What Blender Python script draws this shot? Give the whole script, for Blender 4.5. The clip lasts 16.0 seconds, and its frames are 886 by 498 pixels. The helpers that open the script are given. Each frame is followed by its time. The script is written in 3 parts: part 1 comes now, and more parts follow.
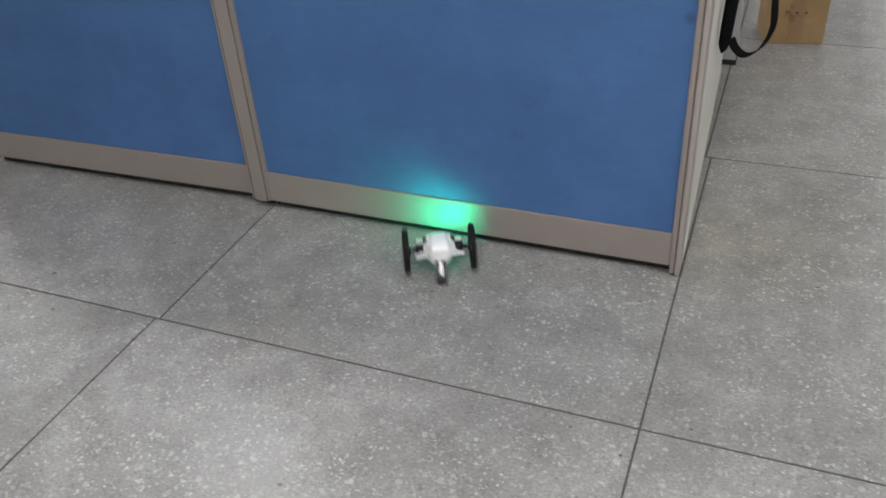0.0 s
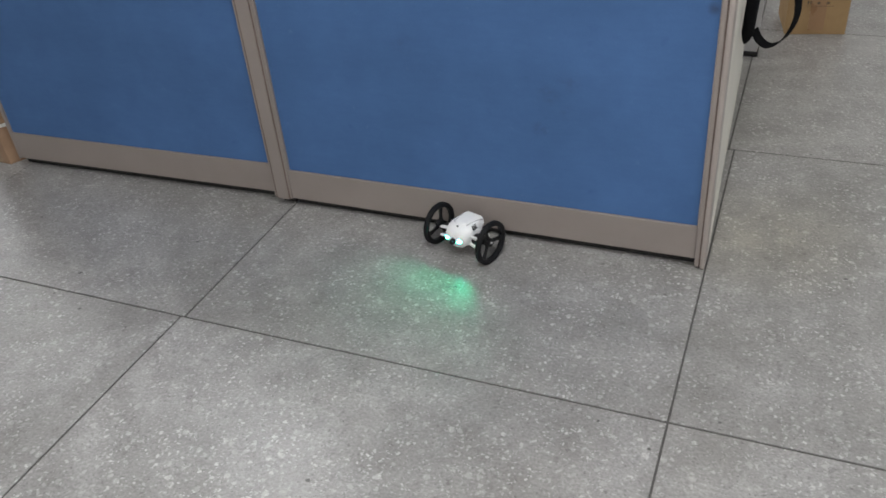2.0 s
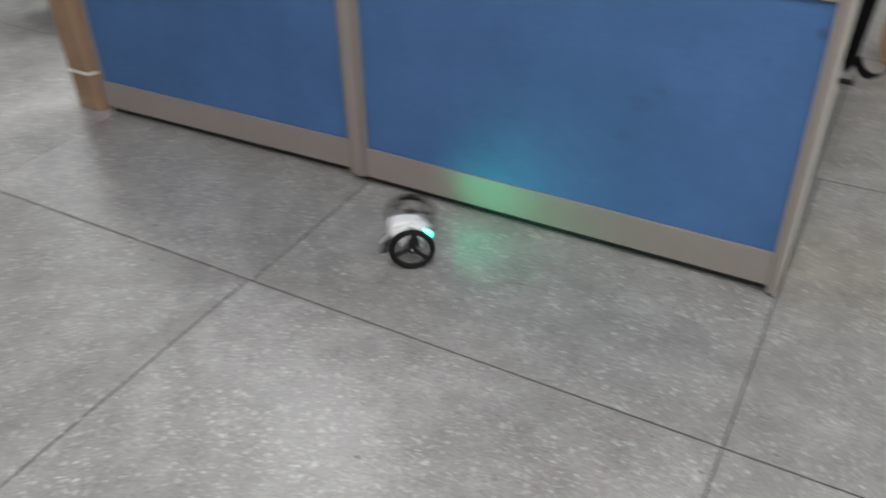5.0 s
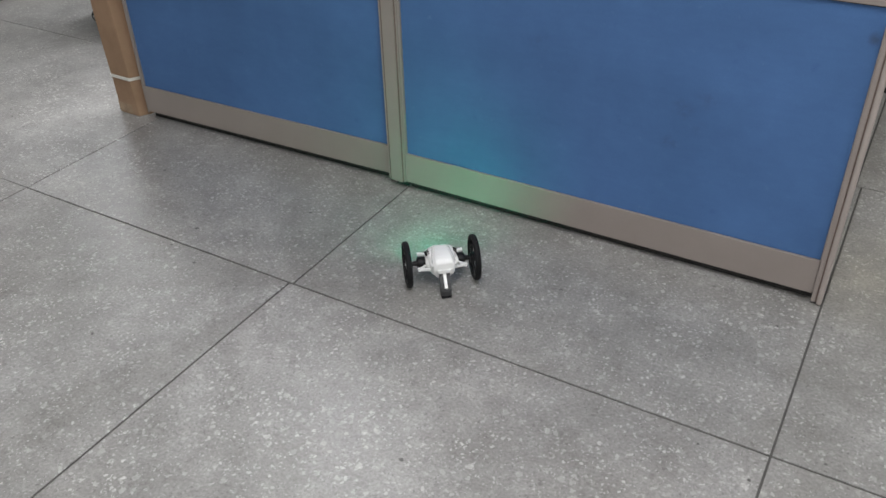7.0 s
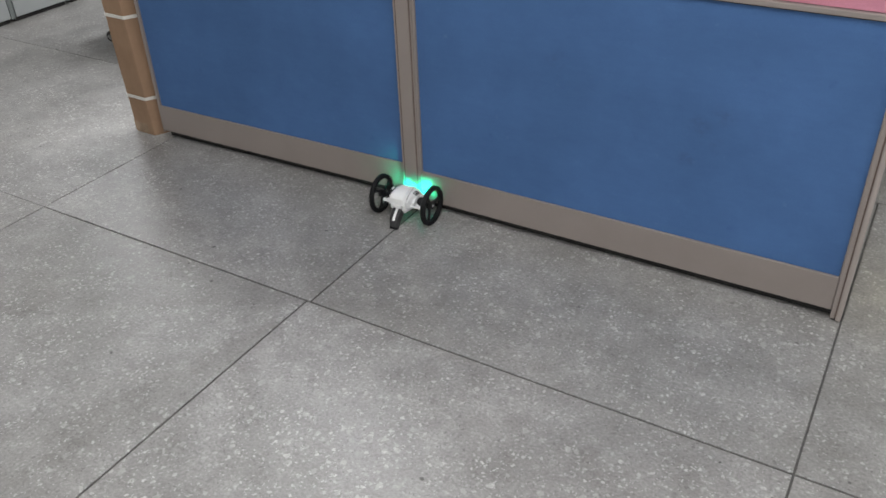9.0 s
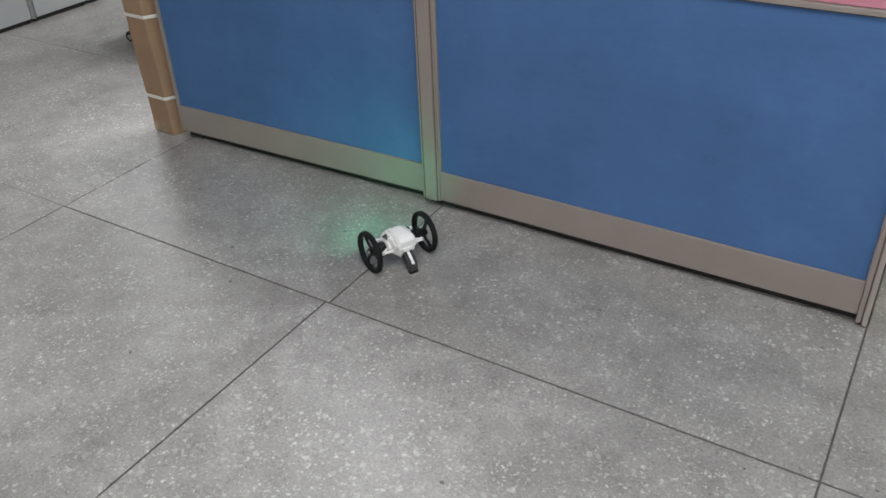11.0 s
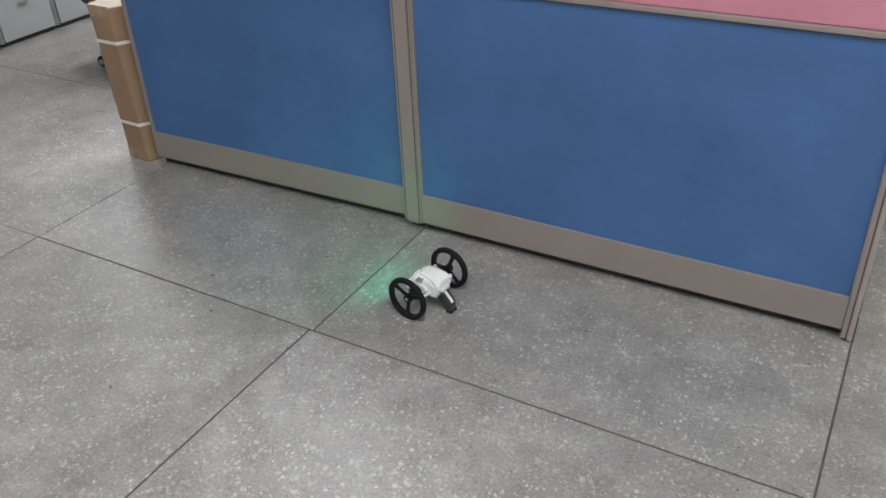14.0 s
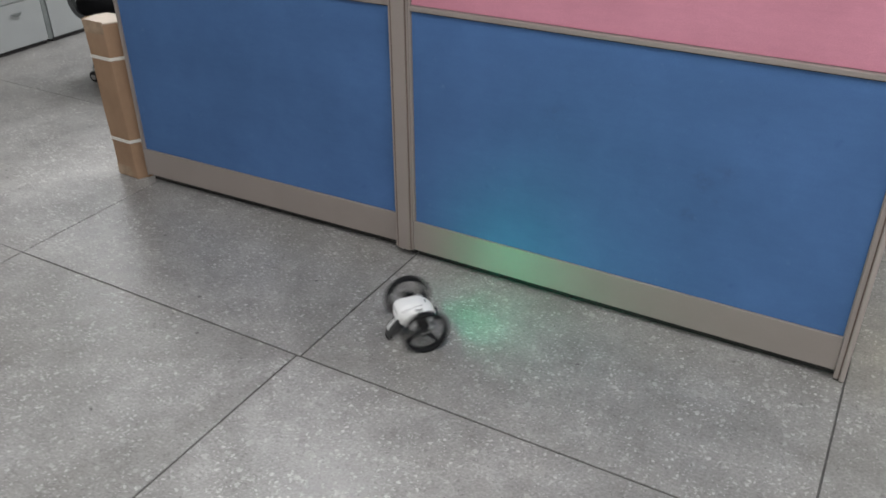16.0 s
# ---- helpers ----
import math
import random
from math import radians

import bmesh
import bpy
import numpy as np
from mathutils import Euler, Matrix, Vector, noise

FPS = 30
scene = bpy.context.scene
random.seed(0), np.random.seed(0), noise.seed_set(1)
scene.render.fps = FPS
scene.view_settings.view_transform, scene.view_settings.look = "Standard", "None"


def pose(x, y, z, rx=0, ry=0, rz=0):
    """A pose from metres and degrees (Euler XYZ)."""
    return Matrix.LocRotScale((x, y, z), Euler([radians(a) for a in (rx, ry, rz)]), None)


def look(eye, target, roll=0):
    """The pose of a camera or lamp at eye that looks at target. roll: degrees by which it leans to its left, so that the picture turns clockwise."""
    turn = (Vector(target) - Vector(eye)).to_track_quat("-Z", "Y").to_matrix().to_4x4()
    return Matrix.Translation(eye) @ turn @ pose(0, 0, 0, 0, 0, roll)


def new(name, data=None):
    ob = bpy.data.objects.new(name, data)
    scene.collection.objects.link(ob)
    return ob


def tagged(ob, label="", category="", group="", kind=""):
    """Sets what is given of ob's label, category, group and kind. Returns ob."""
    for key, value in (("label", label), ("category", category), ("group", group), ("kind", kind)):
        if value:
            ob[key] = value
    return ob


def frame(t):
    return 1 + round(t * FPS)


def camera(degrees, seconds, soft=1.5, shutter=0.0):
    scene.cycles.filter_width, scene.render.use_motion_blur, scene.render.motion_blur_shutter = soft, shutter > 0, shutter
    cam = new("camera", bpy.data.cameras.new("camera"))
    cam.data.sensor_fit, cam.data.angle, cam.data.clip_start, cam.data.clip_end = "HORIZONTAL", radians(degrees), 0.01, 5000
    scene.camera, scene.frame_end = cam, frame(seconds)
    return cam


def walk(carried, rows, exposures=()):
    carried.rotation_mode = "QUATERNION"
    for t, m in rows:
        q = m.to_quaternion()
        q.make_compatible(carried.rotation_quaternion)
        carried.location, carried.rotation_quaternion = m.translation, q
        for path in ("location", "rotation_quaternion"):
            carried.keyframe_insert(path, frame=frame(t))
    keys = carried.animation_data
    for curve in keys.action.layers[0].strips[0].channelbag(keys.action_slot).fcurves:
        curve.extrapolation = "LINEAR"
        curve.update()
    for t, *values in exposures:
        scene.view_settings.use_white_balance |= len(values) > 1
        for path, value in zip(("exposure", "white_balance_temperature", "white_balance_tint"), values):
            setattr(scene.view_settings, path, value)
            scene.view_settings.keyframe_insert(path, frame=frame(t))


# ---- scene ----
cam = camera(55.4, 16.0, shutter=0.75)
PATH = [
    (0, (1.114, -1.044, 1.092), (0.454, 0.466, -0.042), -4.1),
    (0.5, (1.099, -1.046, 1.096), (0.408, 0.461, -0.022), -5.0),
    (1, (1.099, -1.05, 1.094), (0.39, 0.459, -0.011), -5.7),
    (1.5, (1.097, -1.054, 1.089), (0.379, 0.438, -0.033), -5.6),
    (2, (1.101, -1.051, 1.086), (0.405, 0.443, -0.048), -5.5),
    (2.5, (1.105, -1.046, 1.081), (0.44, 0.453, -0.063), -5.2),
    (3, (1.097, -1.042, 1.083), (0.448, 0.454, -0.074), -3.2),
    (3.5, (1.097, -1.043, 1.087), (0.444, 0.452, -0.07), -1.6),
    (4, (1.094, -1.043, 1.088), (0.43, 0.445, -0.071), -0.7),
    (4.5, (1.092, -1.047, 1.087), (0.423, 0.441, -0.07), -0.2),
    (4.7, (1.089, -1.049, 1.088), (0.407, 0.433, -0.069), -0.29),
    (4.8, (1.081, -1.054, 1.091), (0.357, 0.408, -0.064), -0.58),
    (4.9, (1.075, -1.058, 1.093), (0.322, 0.39, -0.061), -0.79),
    (5, (1.066, -1.064, 1.096), (0.267, 0.362, -0.056), -1.1),
    (5.2, (1.06, -1.068, 1.102), (0.224, 0.357, -0.024), -0.7),
    (7.5, (1.028, -1.096, 1.084), (0.179, 0.317, -0.048), -1.8),
    (8, (1.026, -1.097, 1.084), (0.19, 0.321, -0.052), -1.8),
    (8.5, (1.022, -1.095, 1.089), (0.188, 0.335, -0.032), -1.6),
    (9, (1.015, -1.101, 1.092), (0.14, 0.323, -0.007), -2.1),
    (11.5, (0.985, -1.095, 1.086), (0.08, 0.313, -0.009), -2.4),
    (12, (0.963, -1.091, 1.094), (0.06, 0.336, 0.023), -2.3),
    (12.5, (0.972, -1.086, 1.091), (0.155, 0.394, 0.022), -1.9),
    (13, (0.975, -1.074, 1.091), (0.162, 0.406, 0.019), -2.3),
    (13.5, (0.971, -1.085, 1.087), (0.119, 0.357, -0.006), -2.6),
    (14, (0.971, -1.087, 1.096), (0.109, 0.367, 0.027), -2.6),
    (14.5, (0.967, -1.096, 1.1), (0.104, 0.367, 0.045), -3.2),
    (15, (0.962, -1.092, 1.111), (0.076, 0.372, 0.075), -1.5),
    (15.5, (0.962, -1.086, 1.115), (0.092, 0.392, 0.085), -2.2),
    (16, (0.948, -1.076, 1.092), (0.102, 0.422, 0.072), -0.3),
]
walk(cam, [(t, look(eye, target, roll)) for t, eye, target, roll in PATH])

# ---- world and lamps ----
world = bpy.data.worlds.new("world")
world.use_nodes = True
scene.world = world
world.node_tree.nodes["Background"].inputs[0].default_value = (0.6, 0.65, 0.7, 1)
world.node_tree.nodes["Background"].inputs[1].default_value = 0.05
CEIL = 2.62
LAMP_WATTS = 31.5
# fluorescent fixtures: x, y of the middle; each is 0.34 by 1.2 m
# The first mirrors in the floor; most others are unseen, added to balance brightness.
FIXTURES = [(-1.28, 1.80), (0.05, 2.6), (0.05, 4.2), (-3.9, 2.6), (0.95, -0.9), (3.2, -0.9), (0.95, -3.0), (-4.3, 0.4), (2.7, 4.6)]


# ---- materials ----
def nodes_of(name, rough=0.5, metal=0.0, spec=0.5):
    m = bpy.data.materials.new(name)
    m.use_nodes = True
    nt = m.node_tree
    b = nt.nodes["Principled BSDF"]
    b.inputs["Roughness"].default_value = rough
    b.inputs["Metallic"].default_value = metal
    b.inputs["Specular IOR Level"].default_value = spec
    return m, nt, b


def add(nt, kind, **values):
    n = nt.nodes.new(kind)
    for k, v in values.items():
        n.inputs[k].default_value = v
    return n


def ramp(nt, source, stops):
    r = nt.nodes.new("ShaderNodeValToRGB")
    e = r.color_ramp.elements
    while len(e) < len(stops):
        e.new(0.5)
    for i, (p, c) in enumerate(stops):
        e[i].position = p
        e[i].color = (*c, 1) if len(c) == 3 else (c[0], c[0], c[0], 1)
    nt.links.new(source, r.inputs[0])
    return r.outputs[0]


def mix(nt, kind, factor, a, b):
    n = nt.nodes.new("ShaderNodeMix")
    n.data_type = "RGBA"
    n.blend_type = kind
    for socket, v in ((n.inputs[0], factor), (n.inputs[6], a), (n.inputs[7], b)):
        if isinstance(v, (int, float)):
            socket.default_value = v
        elif isinstance(v, tuple):
            socket.default_value = (*v, 1)
        else:
            nt.links.new(v, socket)
    return n.outputs[2]


def position(nt):
    return nt.nodes.new("ShaderNodeNewGeometry").outputs["Position"]


def objspace(nt):
    return nt.nodes.new("ShaderNodeTexCoord").outputs["Object"]


def noise_tex(nt, where, scale, detail=4.0, rough=0.55):
    n = add(nt, "ShaderNodeTexNoise", Scale=scale, Detail=detail, Roughness=rough)
    nt.links.new(where, n.inputs["Vector"])
    return n.outputs[0]


def bump(nt, b, height, strength, distance):
    n = add(nt, "ShaderNodeBump", Strength=strength, Distance=distance)
    nt.links.new(height, n.inputs["Height"])
    nt.links.new(n.outputs[0], b.inputs["Normal"])


def plain(name, colour, rough=0.5, metal=0.0, vary=0.12, scale=25.0, relief=0.0, spec=0.5, fine=350.0):
    """Paint, plastic or card: a colour with blotches at one scale and grain at another."""
    m, nt, b = nodes_of(name, rough, metal, spec)
    p = objspace(nt)
    big, small = noise_tex(nt, p, scale), noise_tex(nt, p, fine, 2.0)
    lo, hi = tuple(c * (1 - vary) for c in colour), tuple(min(1, c * (1 + vary)) for c in colour)
    c = ramp(nt, big, [(0.3, lo), (0.7, hi)])
    c = mix(nt, "MULTIPLY", 0.5, c, ramp(nt, small, [(0.3, (1 - vary,)), (0.7, (1.0,))]))
    nt.links.new(c, b.inputs["Base Color"])
    nt.links.new(ramp(nt, big, [(0.3, (max(0, rough - 0.06),)), (0.7, (min(1, rough + 0.06),))]), b.inputs["Roughness"])
    if relief:
        bump(nt, b, small, 0.35, relief)
    return m


def terrazzo():
    m, nt, b = nodes_of("terrazzo", 0.4, 0.0, 0.5)
    p = position(nt)
    cloud = noise_tex(nt, p, 3.0, 5.0, 0.62)
    patch = noise_tex(nt, p, 11.0, 5.0, 0.65)
    grit = noise_tex(nt, p, 170.0, 3.0, 0.7)
    warp = add(nt, "ShaderNodeVectorMath")
    warp.operation = "ADD"
    wob = add(nt, "ShaderNodeTexNoise", Scale=110.0, Detail=2.0)
    nt.links.new(p, wob.inputs["Vector"])
    scl = add(nt, "ShaderNodeVectorMath")
    scl.operation = "SCALE"
    scl.inputs["Scale"].default_value = 0.014
    nt.links.new(wob.outputs["Color"], scl.inputs[0])
    nt.links.new(p, warp.inputs[0])
    nt.links.new(scl.outputs[0], warp.inputs[1])
    base = ramp(nt, cloud, [(0.25, (0.255, 0.247, 0.240)), (0.75, (0.395, 0.388, 0.380))])
    base = mix(nt, "MULTIPLY", 0.85, base, ramp(nt, patch, [(0.28, (0.66, 0.65, 0.64)), (0.72, (1.15, 1.15, 1.15))]))
    base = mix(nt, "MULTIPLY", 0.7, base, ramp(nt, grit, [(0.32, (0.62, 0.62, 0.62)), (0.68, (1.22, 1.22, 1.22))]))
    # marble chips of three sizes in a grey cement, thicker in some places than in others
    crowd = ramp(nt, noise_tex(nt, p, 7.0, 4.0, 0.6), [(0.36, (0.3,)), (0.62, (1.0,))])
    for size, lo, col, amount in ((62.0, 0.76, (0.57, 0.56, 0.55), 0.6), (108.0, 0.68, (0.62, 0.612, 0.605), 0.8), (190.0, 0.68, (0.62, 0.615, 0.61), 0.7)):
        v = add(nt, "ShaderNodeTexVoronoi", Scale=size)
        nt.links.new(warp.outputs[0], v.inputs["Vector"])
        sep = nt.nodes.new("ShaderNodeSeparateColor")
        nt.links.new(v.outputs["Color"], sep.inputs[0])
        pick = mix(nt, "MULTIPLY", 1.0, ramp(nt, sep.outputs[0], [(lo, (0,)), (lo + 0.2, (amount,))]), crowd)
        edge = ramp(nt, v.outputs["Distance"], [(0.30, (1,)), (0.42, (0,))])
        base = mix(nt, "MIX", mix(nt, "MULTIPLY", 1.0, pick, edge), base, col)
        dark = ramp(nt, sep.outputs[1], [(0.8, (0,)), (0.95, (0.15 + size / 480,))])
        base = mix(nt, "MIX", mix(nt, "MULTIPLY", 1.0, dark, edge), base, (0.12, 0.115, 0.112))
    # rare black chips
    v = add(nt, "ShaderNodeTexVoronoi", Scale=21.0)
    nt.links.new(warp.outputs[0], v.inputs["Vector"])
    sep = nt.nodes.new("ShaderNodeSeparateColor")
    nt.links.new(v.outputs["Color"], sep.inputs[0])
    spot = mix(nt, "MULTIPLY", 1.0, ramp(nt, sep.outputs[0], [(0.72, (0,)), (0.75, (0.8,))]), ramp(nt, v.outputs["Distance"], [(0.05, (1,)), (0.085, (0,))]))
    base = mix(nt, "MIX", spot, base, (0.05, 0.048, 0.045))
    # worn scuffs and a little yellow dirt
    scuff = noise_tex(nt, p, 1.1, 6.0, 0.7)
    base = mix(nt, "MULTIPLY", 0.6, base, ramp(nt, scuff, [(0.35, (0.86, 0.84, 0.80)), (0.6, (1, 1, 1))]))
    away = add(nt, "ShaderNodeVectorMath")
    away.operation = "DISTANCE"
    nt.links.new(p, away.inputs[0])
    away.inputs[1].default_value = (1.10, 0.62, 0)
    blot = mix(nt, "MULTIPLY", 1.0, ramp(nt, away.outputs["Value"], [(0.06, (0.5,)), (0.26, (0,))]), ramp(nt, patch, [(0.35, (0.5,)), (0.6, (1,))]))
    base = mix(nt, "MULTIPLY", blot, base, (0.9, 0.83, 0.66))
    info = nt.nodes.new("ShaderNodeObjectInfo")
    base = mix(nt, "MULTIPLY", 0.5, base, ramp(nt, info.outputs["Random"], [(0.0, (0.9, 0.9, 0.9)), (1.0, (1.06, 1.06, 1.05))]))
    nt.links.new(base, b.inputs["Base Color"])
    nt.links.new(ramp(nt, patch, [(0.3, (0.29,)), (0.7, (0.42,))]), b.inputs["Roughness"])
    bump(nt, b, patch, 0.08, 0.002)
    return m


def fabric(name, colour, lint, smudges=()):
    m, nt, b = nodes_of(name, 0.92, 0.0, 0.15)
    p = objspace(nt)
    cloud = noise_tex(nt, p, 4.0, 5.0, 0.6)
    weave = add(nt, "ShaderNodeTexVoronoi", Scale=700.0)
    nt.links.new(p, weave.inputs["Vector"])
    streak_map = add(nt, "ShaderNodeMapping")
    streak_map.inputs["Scale"].default_value = (18, 18, 90)
    nt.links.new(p, streak_map.inputs["Vector"])
    streak = noise_tex(nt, streak_map.outputs[0], 1.0, 3.0)
    c = ramp(nt, cloud, [(0.3, tuple(x * 0.87 for x in colour)), (0.7, tuple(x * 1.1 for x in colour))])
    c = mix(nt, "MULTIPLY", 0.16, c, ramp(nt, streak, [(0.3, (0.8,)), (0.7, (1.1,))]))
    c = mix(nt, "MULTIPLY", 0.3, c, ramp(nt, weave.outputs["Distance"], [(0.1, (1.1,)), (0.6, (0.72,))]))
    fluff = noise_tex(nt, p, 55.0, 2.0)
    c = mix(nt, "MIX", ramp(nt, fluff, [(0.70, (0,)), (0.80, (0.25,))]), c, lint)
    stain = noise_tex(nt, p, 11.0, 3.0)
    c = mix(nt, "MULTIPLY", ramp(nt, stain, [(0.68, (0,)), (0.76, (0.4,))]), c, (0.6, 0.62, 0.7))
    for x, z, r, dark in smudges:
        away = add(nt, "ShaderNodeVectorMath")
        away.operation = "DISTANCE"
        nt.links.new(position(nt), away.inputs[0])
        away.inputs[1].default_value = (x, 0.459, z)
        spot = mix(nt, "MULTIPLY", 1.0, ramp(nt, away.outputs["Value"], [(r * 0.2, (dark,)), (r, (0,))]), ramp(nt, fluff, [(0.42, (0.25,)), (0.6, (1,))]))
        c = mix(nt, "MIX", spot, c, (0.045, 0.058, 0.09))
    nt.links.new(c, b.inputs["Base Color"])
    bump(nt, b, weave.outputs["Distance"], 0.3, 0.0006)
    return m


def cardboard(name, dark, light):
    m, nt, b = nodes_of(name, 0.72, 0.0, 0.3)
    p = objspace(nt)
    flute = add(nt, "ShaderNodeMapping")
    flute.inputs["Scale"].default_value = (90, 90, 5)
    nt.links.new(p, flute.inputs["Vector"])
    a, f = noise_tex(nt, p, 12.0, 5.0), noise_tex(nt, flute.outputs[0], 1.0, 3.0)
    c = ramp(nt, a, [(0.3, dark), (0.7, light)])
    c = mix(nt, "MULTIPLY", 0.12, c, ramp(nt, f, [(0.35, (0.78,)), (0.65, (1.05,))]))
    nt.links.new(c, b.inputs["Base Color"])
    bump(nt, b, f, 0.2, 0.001)
    return m


def glow(name, colour, strength):
    m, nt, b = nodes_of(name, 0.3)
    b.inputs["Base Color"].default_value = (0.8, 0.9, 0.85, 1)
    b.inputs["Emission Color"].default_value = (*colour, 1)
    b.inputs["Emission Strength"].default_value = strength
    return m


M_FLOOR = terrazzo()
M_JOINT = plain("joint_strip", (0.1, 0.096, 0.09), 0.7, vary=0.3, scale=40)
M_WALL = plain("wall_paint", (0.72, 0.72, 0.69), 0.75, vary=0.04, scale=3)
M_CEIL = plain("ceiling_board", (0.76, 0.76, 0.74), 0.85, vary=0.05, scale=6)
M_BLUE = fabric("blue_fabric", (0.077, 0.162, 0.352), (0.16, 0.26, 0.46),
                [(0.964, 0.557, 0.016, 0.6), (0.661, 0.364, 0.028, 0.26), (0.642, 0.286, 0.02, 0.28), (0.707, 0.395, 0.03, 0.22), (0.70, 0.33, 0.02, 0.16), (0.35, 0.45, 0.03, 0.15)])
M_PINK = fabric("pink_fabric", (0.60, 0.255, 0.335), (0.75, 0.4, 0.46))
M_RAIL = plain("beige_metal", (0.285, 0.243, 0.224), 0.42, vary=0.05, scale=8, fine=160)
M_RAIL_EDGE = plain("light_edge_trim", (0.36, 0.313, 0.288), 0.4, vary=0.05, scale=8)
# cream made paler to hold the light falling from the right
M_LIT_SIDE = plain("lit_side_cream", (0.74, 0.72, 0.66), 0.5, vary=0.06, scale=10)
# for feet and plinths, and for strips that stand in for shade
M_DARK = plain("dark_feet_and_shade", (0.022, 0.02, 0.02), 0.7, vary=0.3)
M_GROOVE = plain("brown_groove", (0.15, 0.11, 0.09), 0.6, vary=0.2)
M_CARD = cardboard("brown_card", (0.275, 0.172, 0.108), (0.345, 0.222, 0.142))
M_FLAP_YELLOW = cardboard("pale_yellow_card", (0.42, 0.32, 0.18), (0.52, 0.41, 0.24))
M_CARD_YELLOW = cardboard("yellowish_card", (0.27, 0.172, 0.082), (0.345, 0.225, 0.112))
M_STRAP = plain("white_strap", (0.72, 0.70, 0.66), 0.45, vary=0.08, scale=60)
M_TAPE = plain("clear_tape", (0.37, 0.265, 0.18), 0.12, vary=0.18, scale=40)
M_FLAP = plain("pale_card", (0.54, 0.45, 0.37), 0.5, vary=0.12, scale=30)
M_BROWN_TAPE = plain("brown_tape", (0.27, 0.155, 0.08), 0.3, vary=0.08)
M_INK = plain("black_ink", (0.075, 0.05, 0.03), 0.6, vary=0.2)
M_CAB = plain("white_laminate", (0.32, 0.335, 0.335), 0.35, vary=0.04, scale=6)
M_CAB_GREY = plain("grey_gap", (0.16, 0.175, 0.17), 0.5, vary=0.1)
M_GREY = plain("grey_paint", (0.46, 0.45, 0.45), 0.45, vary=0.05, scale=8)
M_BLACK_CLOTH = plain("black_webbing", (0.005, 0.005, 0.006), 0.9, vary=0.3, relief=0.001, spec=0.12)
M_BLACK_PLASTIC = plain("black_plastic", (0.007, 0.007, 0.008), 0.45, vary=0.2, spec=0.35)
M_TUBE_GREY = plain("dark_grey_tube", (0.07, 0.075, 0.075), 0.4, vary=0.1)
M_FOOT = plain("charcoal_plastic", (0.035, 0.035, 0.037), 0.5, vary=0.2)
M_CHROME = plain("bright_metal", (0.6, 0.6, 0.6), 0.25, metal=1.0, vary=0.05)
M_TYRE = plain("tyre_rubber", (0.006, 0.006, 0.007), 0.72, vary=0.25, relief=0.0005, spec=0.3)
M_SHELL = plain("white_shell", (0.88, 0.88, 0.87), 0.33, vary=0.03, scale=40)
M_EYE = glow("green_led", (0.003, 1.0, 0.52), 2300.0)
M_TUBE = glow("lamp_diffuser", (1.0, 0.98, 0.94), 4.0)


# ---- mesh helpers ----
def box_bm(bm, x0, x1, y0, y1, z0, z1, bevel=0.0):
    made = bmesh.ops.create_cube(bm, size=1.0, matrix=Matrix.LocRotScale(((x0 + x1) / 2, (y0 + y1) / 2, (z0 + z1) / 2), None, (x1 - x0, y1 - y0, z1 - z0)))
    if bevel:
        edges = list({e for v in made["verts"] for e in v.link_edges})
        bmesh.ops.bevel(bm, geom=edges, offset=bevel, segments=2, affect="EDGES", profile=0.6)
    return bm


def box(x0, x1, y0, y1, z0, z1, bevel=0.0):
    return box_bm(bmesh.new(), x0, x1, y0, y1, z0, z1, bevel)


def part(name, bm, material, parent=None, label="", smooth=False):
    me = bpy.data.meshes.new(name)
    bmesh.ops.recalc_face_normals(bm, faces=bm.faces)
    bm.to_mesh(me)
    bm.free()
    me.materials.append(material)
    if smooth:
        for p in me.polygons:
            p.use_smooth = True
    ob = new(name, me)
    if parent:
        ob.parent = parent
    if label:
        tagged(ob, label)
    return ob


def thing(name, m, label, category, group="", kind=""):
    ob = new(name)
    ob.empty_display_size = 0.05
    ob.matrix_basis = m
    return tagged(ob, label, category, group, kind)


def loft(sections, close=True):
    """Rings of points, each ring the same length, joined one to the next."""
    bm = bmesh.new()
    rings = [[bm.verts.new(p) for p in ring] for ring in sections]
    n = len(rings[0])
    for a, b in zip(rings, rings[1:]):
        for i in range(n):
            bm.faces.new((a[i], a[(i + 1) % n], b[(i + 1) % n], b[i]))
    if close:
        bm.faces.new(rings[0])
        bm.faces.new(rings[-1][::-1])
    return bm


def ring_of(profile, n=48, axis="x"):
    """A closed profile of (along the axis, radius) turned round the axis."""
    bm = bmesh.new()
    rings = []
    for i in range(n):
        a = 2 * math.pi * i / n
        rings.append([bm.verts.new((u, r * math.cos(a), r * math.sin(a)) if axis == "x" else (r * math.cos(a), r * math.sin(a), u)) for u, r in profile])
    k = len(profile)
    for i in range(n):
        a, b = rings[i], rings[(i + 1) % n]
        for j in range(k):
            bm.faces.new((a[j], a[(j + 1) % k], b[(j + 1) % k], b[j]))
    return bm


def rod(bm, a, b, r0, r1=None, n=10):
    a, b = Vector(a), Vector(b)
    turn = (b - a).to_track_quat("Z", "Y").to_matrix().to_4x4()
    bmesh.ops.create_cone(bm, cap_ends=True, segments=n, radius1=r0, radius2=r0 if r1 is None else r1, depth=(b - a).length, matrix=Matrix.Translation((a + b) / 2) @ turn)
    return bm


